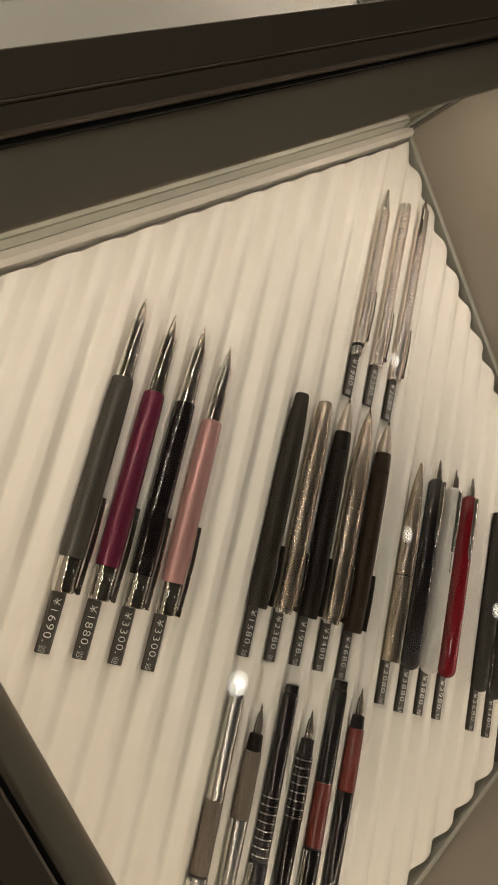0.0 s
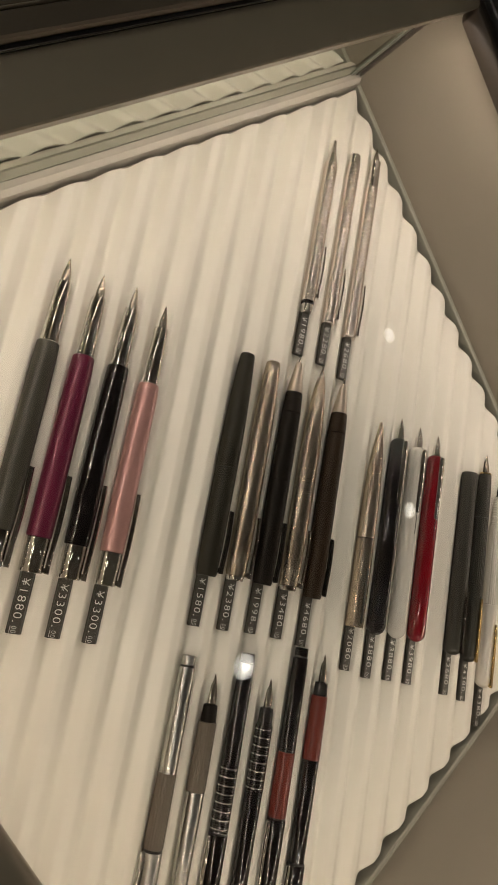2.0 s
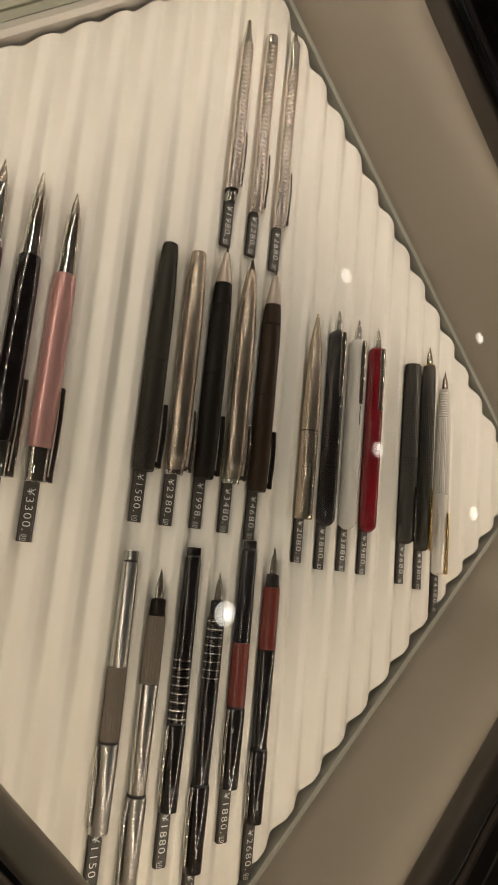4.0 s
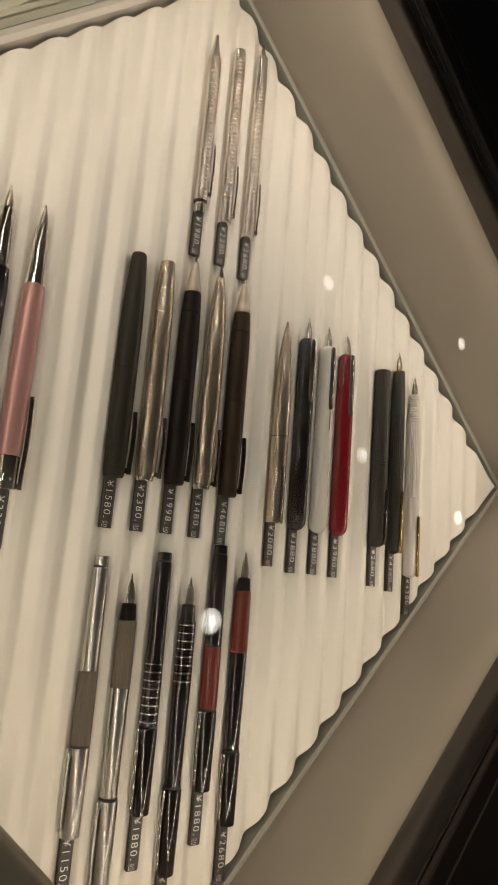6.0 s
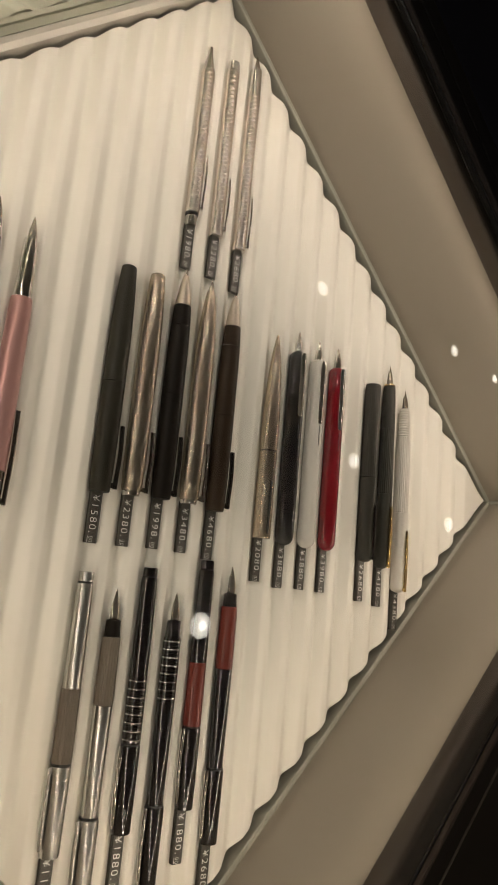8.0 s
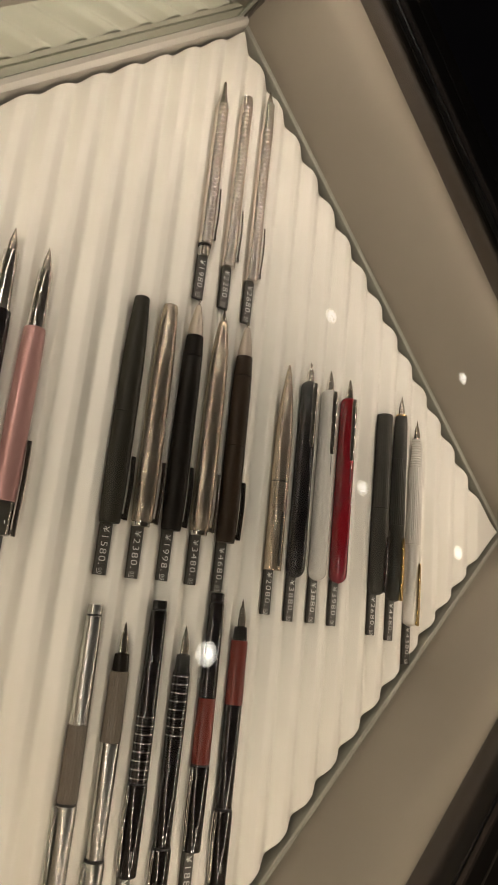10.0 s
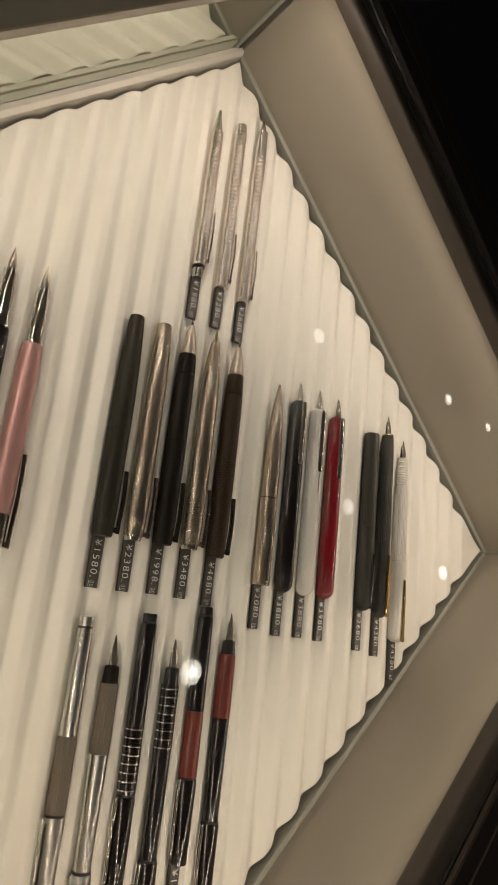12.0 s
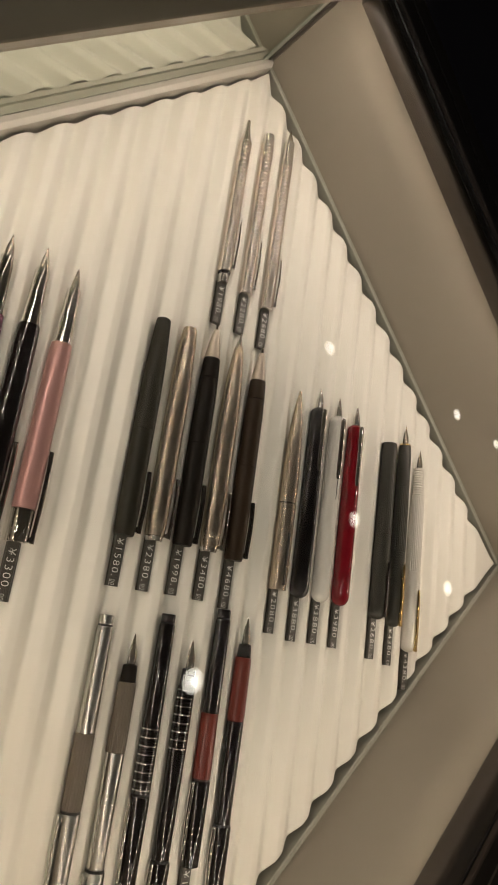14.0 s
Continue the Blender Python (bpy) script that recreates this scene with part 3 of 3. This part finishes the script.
def patterned_pen(k, x0, x1, front, clip0):
    g = "slim patterned silver pens"
    p = pen("ballpoint_pen" if front == "cone" else "fountain_pen" if front == "nib" else "rollerball_pen", x0, x1, groove(k), 5.0, "slim silver pen with finely engraved barrel and clip", "pen", g)
    p.scale = (1, 1.09, 1.09)
    L = x1 - x0
    b0 = {"cone": 20.5, "cap": 8.5, "nib": 14.5}[front]
    if front == "cone":
        turned("cone", [(0, 0.8), (0.4, 1.2), (8, 2.0), (16, 3.3), (b0, 3.9)], M_CHROME, p, "plain tapered metal tip")
    elif front == "cap":
        turned("end_cap", [(0, 3.5), (0.5, 4.1), (b0 - 1, 4.5), (b0 - 0.6, 4.1), (b0, 4.1)], M_CHROME, p, "plain polished end")
    else:
        nib(p, 0, b0, 2.3, M_NIB, "small steel nib")
        turned("grip", [(b0 - 2, 2.9), (b0 - 1.5, 3.9), (b0 + 24, 4.5)], M_CHROME, p, "plain chrome grip")
        b0 += 22
    b1 = L - 9 if front == "cone" else L
    prof = [(b0, 3.9), (b0 + 0.4, 4.6)] + [(x, 4.6 + 0.1 * math.cos(x * 2 * math.pi / 3.4)) for x in steps(b0 + 1.0, b1 - 1.0, 0.425)] + [(b1 - 0.4, 4.6), (b1, 3.9)]
    part("barrel", lathe(prof, 40), M_CHECK, p, "silver barrel engraved with fine close rings")
    if front == "cone":
        turned("ring", [(b1 - 0.3, 3.9), (b1, 4.2), (b1 + 1.6, 4.2), (b1 + 1.8, 3.8)], M_BLACK, p, "black ring")
        turned("button", [(b1 + 1.8, 3.5), (b1 + 2.4, 3.8), (L - 0.5, 3.5), (L, 3.0)], M_CHROME, p, "chrome push button")
    clip(p, clip0 - x0, min(L - 1, clip0 - x0 + 41), 4.5, 28, M_CHROME, "slim polished clip", 2.6, 1.2, 1.3, True, 0.95)


patterned_pen(2, -364.0, -221.0, "cone", -275)
patterned_pen(3, -362.5, -221.0, "cap", -267)
patterned_pen(4, -381.5, -217.5, "nib", -262)


def steel_bullet_pen():
    p = pen("rollerball_pen", -165.7, -16, groove(6), 6.6, "brushed steel bullet-shaped pen with faceted cap", "pen")
    L, j = 149.7, 88.0
    turned("barrel", [(0, 0.5), (0.8, 0.9), (10, 2.5), (22, 4.0), (36, 5.2), (52, 6.0), (68, 6.4), (j - 0.6, 6.5), (j - 0.4, 6.2)], M_STEEL, p, "", 36)
    turned("ring", [(j - 0.4, 6.0), (j + 0.3, 6.0)], M_BLACK, p, "dark joint line", 36)
    bm = lathe([(j + 0.3, 6.2), (j + 0.5, 6.6), (L - 0.5, 6.4), (L, 6.1)], 48, ribs(8, 0.03))
    sharp(part("cap", bm, M_STEEL, p, "brushed steel cap with soft facets"))
    part("clip", box((0.1095, -0.0008, 0.0060), (0.1465, 0.0008, 0.0073), 0.0003), M_GASKET, p, "dark inset clip", False)


steel_bullet_pen()


def capsule_pen(k, x0, mat, colour):
    g = "capsule-shaped retractable pens"
    p = pen("capsule_pen", x0, 0, groove(k), 6.6, "%s capsule-shaped fountain pen with chrome tip and clip" % colour, "fountain pen", g)
    L, b0, r = -13 - x0, 15.5, 6.6
    prof = [(b0 + (r - r * math.cos(a)) * 0.8, max(1.8, r * math.sin(a))) for a in [radians(d) for d in (12, 25, 40, 55, 70, 84)]]
    prof += [(b0 + 30, r + 0.25), (L * 0.6, r + 0.3)] + [(L - (r + 0.2) * (1 - math.sin(a)), max(0.3, (r + 0.2) * math.cos(a))) for a in [radians(d) for d in (0, 20, 40, 60, 75, 88)]]
    part("barrel", lathe(prof, 40), mat, p, colour + " rounded barrel")
    turned("tip", [(0, 0.4), (3, 1.2), (7, 2.1), (8, 2.7), (12, 2.9), (b0 + 1.6, 3.2)], M_CHROME, p, "chrome writing tip")
    clip(p, b0 + 3, b0 + 52, r + 0.15, 92, M_CHROME, "chrome clip", 5.0, 0.9, 0.5, False, 0.8)
    part("slider_slot", box((b0 * MM + 0.0535, -0.0003, 0.00668), (b0 * MM + 0.068, 0.0003, 0.00700)), M_GASKET, p, "fine dark slot behind the clip", False).rotation_euler = (radians(2), 0, 0)


capsule_pen(7, -174.5, M_BLACK, "glossy black")
capsule_pen(8, -173.5, M_WHITE, "glossy white")
capsule_pen(9, -172.8, M_RED, "glossy red")


def ribbed_capped_pen():
    p = pen("fountain_pen", -153.4, -8.3, groove(11), 7.0, "matt black capped pen with a ribbed barrel and rounded end", "fountain pen")
    L, r = 145.0, 6.9
    turned("barrel", ribbed(0, 78, 6.3, 6.9, 0.5), M_CHARCOAL, p, "black barrel with fine lengthwise ribs", 96, ribs(24, 0.035))
    prof = [(78, 6.6), (78.4, 6.95), (110, 7.0)] + [(L - r * 0.8 * (1 - math.sin(a)), max(0.4, r * math.cos(a))) for a in [radians(d) for d in (0, 25, 45, 62, 76, 88)]]
    turned("cap", prof, M_CHARCOAL, p, "smooth black cap", 40)
    clip(p, 100, L - 2, 6.9, 76, M_BLACK, "glossy black clip", 3.4, 1.0, 0.8)


ribbed_capped_pen()


def gold_clip_pen(k, x0, x1, body, grip_mat, grip_rings, colour, split):
    p = pen("fountain_pen", x0, x1, groove(k), 6.3, "%s fountain pen with ribbed barrel and gold clip" % colour, "fountain pen", "ribbed pens with gold clips")
    L, r = x1 - x0, 6.4
    s0, s1, b1 = split
    nib(p, 0, s0 + 1, 2.6, M_NIB, "two-tone steel nib")
    if grip_rings:
        prof = [(s0, 3.4)] + [(x, 4.4 + 0.28 * math.cos((x - s0) * 2.9) + (x - s0) * 0.03) for x in steps(s0 + 0.5, s1, 0.45)] + [(s1 + 0.1, 4.8)]
        turned("grip", prof, grip_mat, p, "grip turned with fine rings", 28)
    else:
        turned("collar", [(s0 - 0.2, 4.0), (s0 + 0.1, 4.7), (s0 + 1.2, 4.8), (s0 + 1.4, 4.4)], M_GOLD, p, "thin gold ring at the nib")
        turned("grip", [(s0 + 1.3, 4.5), (s0 + 1.8, 4.95), (s0 + 8, 5.3), (s0 + 20, 5.7), (s1, 5.95)], grip_mat, p, "grip with fine knurling", 96, ribs(30, 0.02))
    turned("barrel", ribbed(s1 + 0.1, b1, 5.9, 6.4), body, p, "barrel with lengthwise ribs", 96, ribs(24, 0.045))
    prof = [(b1, 6.1), (b1 + 0.3, 6.4), (b1 + 20, r)] + [(L - r * 0.8 * (1 - math.sin(a)), max(0.4, r * math.cos(a))) for a in [radians(d) for d in (0, 25, 45, 62, 76, 88)]]
    turned("cap", prof, body, p, "smooth rounded end", 40)
    clip(p, L - 50, L - 1.0, 6.3, 78, M_GOLD, "gold-plated clip", 4.6, 1.1, 0.7)


gold_clip_pen(12, -175.5, -4.9, M_CHARCOAL, M_CHARCOAL, False, "charcoal black", (17, 55, 110))
gold_clip_pen(13, -158.6, 12.6, M_SATIN, M_SATIN, True, "satin white", (16.3, 41, 106))


def finish_clip(p, x0, x1, mat, r=5.7):
    clip(p, x0, x1, r, 168, mat, "bent wire-like spring clip", 3.2, 1.3, 1.5, False, 0.8)


def writing_pen(k, x0, x1, grip_mat, body, colour, open_nib, cuts, rings=0, dy=0.0):
    """School-style pens shown in pairs: one closed with its cap on, one open with the cap posted behind."""
    p = pen("fountain_pen", x0, x1, groove(k) + dy, 5.9, "%s fountain pen, %s" % (colour, "cap posted" if open_nib else "capped"), "fountain pen", "pens shown open and closed in pairs")
    L = x1 - x0
    c = [q - x0 for q in cuts]
    if open_nib:
        nib(p, 0, c[0] + 1, 2.7, M_NIB, "bright steel nib")
        turned("section", edge_round(c[0], c[1], 4.2, 4.7), M_MATT if body is not M_BLACK else body, p, "black section behind the nib")
        g0, g1, b1 = c[1], c[2], c[3]
        rg = (5.4, 5.7)
    else:
        turned("end_plug", edge_round(0, c[0], 4.3, 4.4, 0.4), body, p)
        turned("ring", [(c[0], 4.2), (c[0] + 0.9, 4.2)], M_GASKET, p, "dark ring")
        turned("barrel", edge_round(c[0] + 0.9, c[1], 4.9, 5.5, 0.3), body, p, "", 36)
        g0, g1 = c[1], c[2]
        rg = (5.5, 5.7)
    if rings:
        turned("grip", edge_round(g0, g1, rg[0], rg[1], 0.2), grip_mat, p, "smooth ringed grip", 36)
        for i in range(rings):
            x = g0 + (g1 - g0) * (i + 0.5) / rings
            q = rg[0] + (rg[1] - rg[0]) * (i + 0.5) / rings
            turned("ring", [(x - 0.5, q - 0.2), (x - 0.35, q + 0.22), (x, q + 0.34), (x + 0.35, q + 0.22), (x + 0.5, q - 0.2)], M_CHROME, p, "thin polished metal ring", 36)
    else:
        turned("grip", ribbed(g0, g1, rg[0], rg[1], 0.3), grip_mat, p, "ribbed grip", 120, ribs(22, 0.016 if grip_mat is M_GRIPRED else 0.04))
    if open_nib:
        turned("barrel", edge_round(g1, b1, 5.5, 5.0, 0.3), body, p, "", 36)
        cap0 = b1
    else:
        cap0 = g1
    turned("ring", [(cap0, 5.3), (cap0 + 1.2, 5.3)], M_GASKET, p, "dark ring at the cap's mouth", 36)
    turned("cap", edge_round(cap0 + 1.2, L, 5.9, 5.6, 0.7), body, p, "", 36)
    finish_clip(p, cap0 + 1.5, L - 4, M_CHROME if body is M_BLACK else M_SILVER)
    bars = bmesh.new()
    for i in range(4):
        add_box(bars, ((L - 14 + i * 1.3) * MM, -0.0005, 0.00572), ((L - 13.3 + i * 1.3) * MM, 0.0005, 0.00580))
    part("mark", bars, M_MARK, p, "small pale printed mark", False).rotation_euler = (radians(15), 0, 0)


writing_pen(0, 16.7, 167.0, M_GRIPBROWN, M_SILVER, "brushed aluminium and grey-brown", False, (22.3, 81, 120))
writing_pen(1, 25.5, 198.1, M_GRIPBROWN, M_SILVER, "brushed aluminium and grey-brown", True, (43, 52.7, 90.7, 149.5))
writing_pen(2, 11.2, 161.1, M_BLACK, M_BLACK, "glossy black", False, (16.2, 75, 112.5), 8)
writing_pen(3, 24.8, 196.3, M_BLACK, M_BLACK, "glossy black", True, (42, 52, 90.2, 148), 8)
writing_pen(4, 3.1, 153.0, M_GRIPRED, M_BLACK, "glossy black and brick red", False, (8.5, 67, 105), 0)
writing_pen(5, 5.3, 175.1, M_GRIPRED, M_BLACK, "glossy black and brick red", True, (23, 31.5, 71, 131), 0)


def neighbour_pen():
    """A glossy black ringed pen that lies in the trough of the neighbouring tray."""
    m = NEIGHBOUR @ pose(SIDE - 0.1040, -0.069, -0.0095 + 0.0060, 0, 0, 90)
    p = thing("fountain_pen", m, "glossy black ringed fountain pen in a white trough", "fountain pen")
    turned("barrel", edge_round(0, 62, 5.0, 5.5, 0.4), M_BLACK, p, "", 36)
    turned("grip", edge_round(62, 99, 5.5, 5.6, 0.2), M_BLACK, p, "smooth ringed grip", 36)
    for i in range(8):
        x = 64 + i * 4.6
        turned("ring", [(x - 0.5, 5.3), (x - 0.35, 5.75), (x, 5.9), (x + 0.35, 5.75), (x + 0.5, 5.3)], M_CHROME, p, "thin polished metal ring", 36)
    turned("cap", edge_round(99, 146, 5.9, 5.6, 0.7), M_BLACK, p, "", 36)
    clip(p, 101, 142, 5.7, 12, M_CHROME, "bent spring clip", 3.2, 1.3, 1.5, False, 0.8)


neighbour_pen()
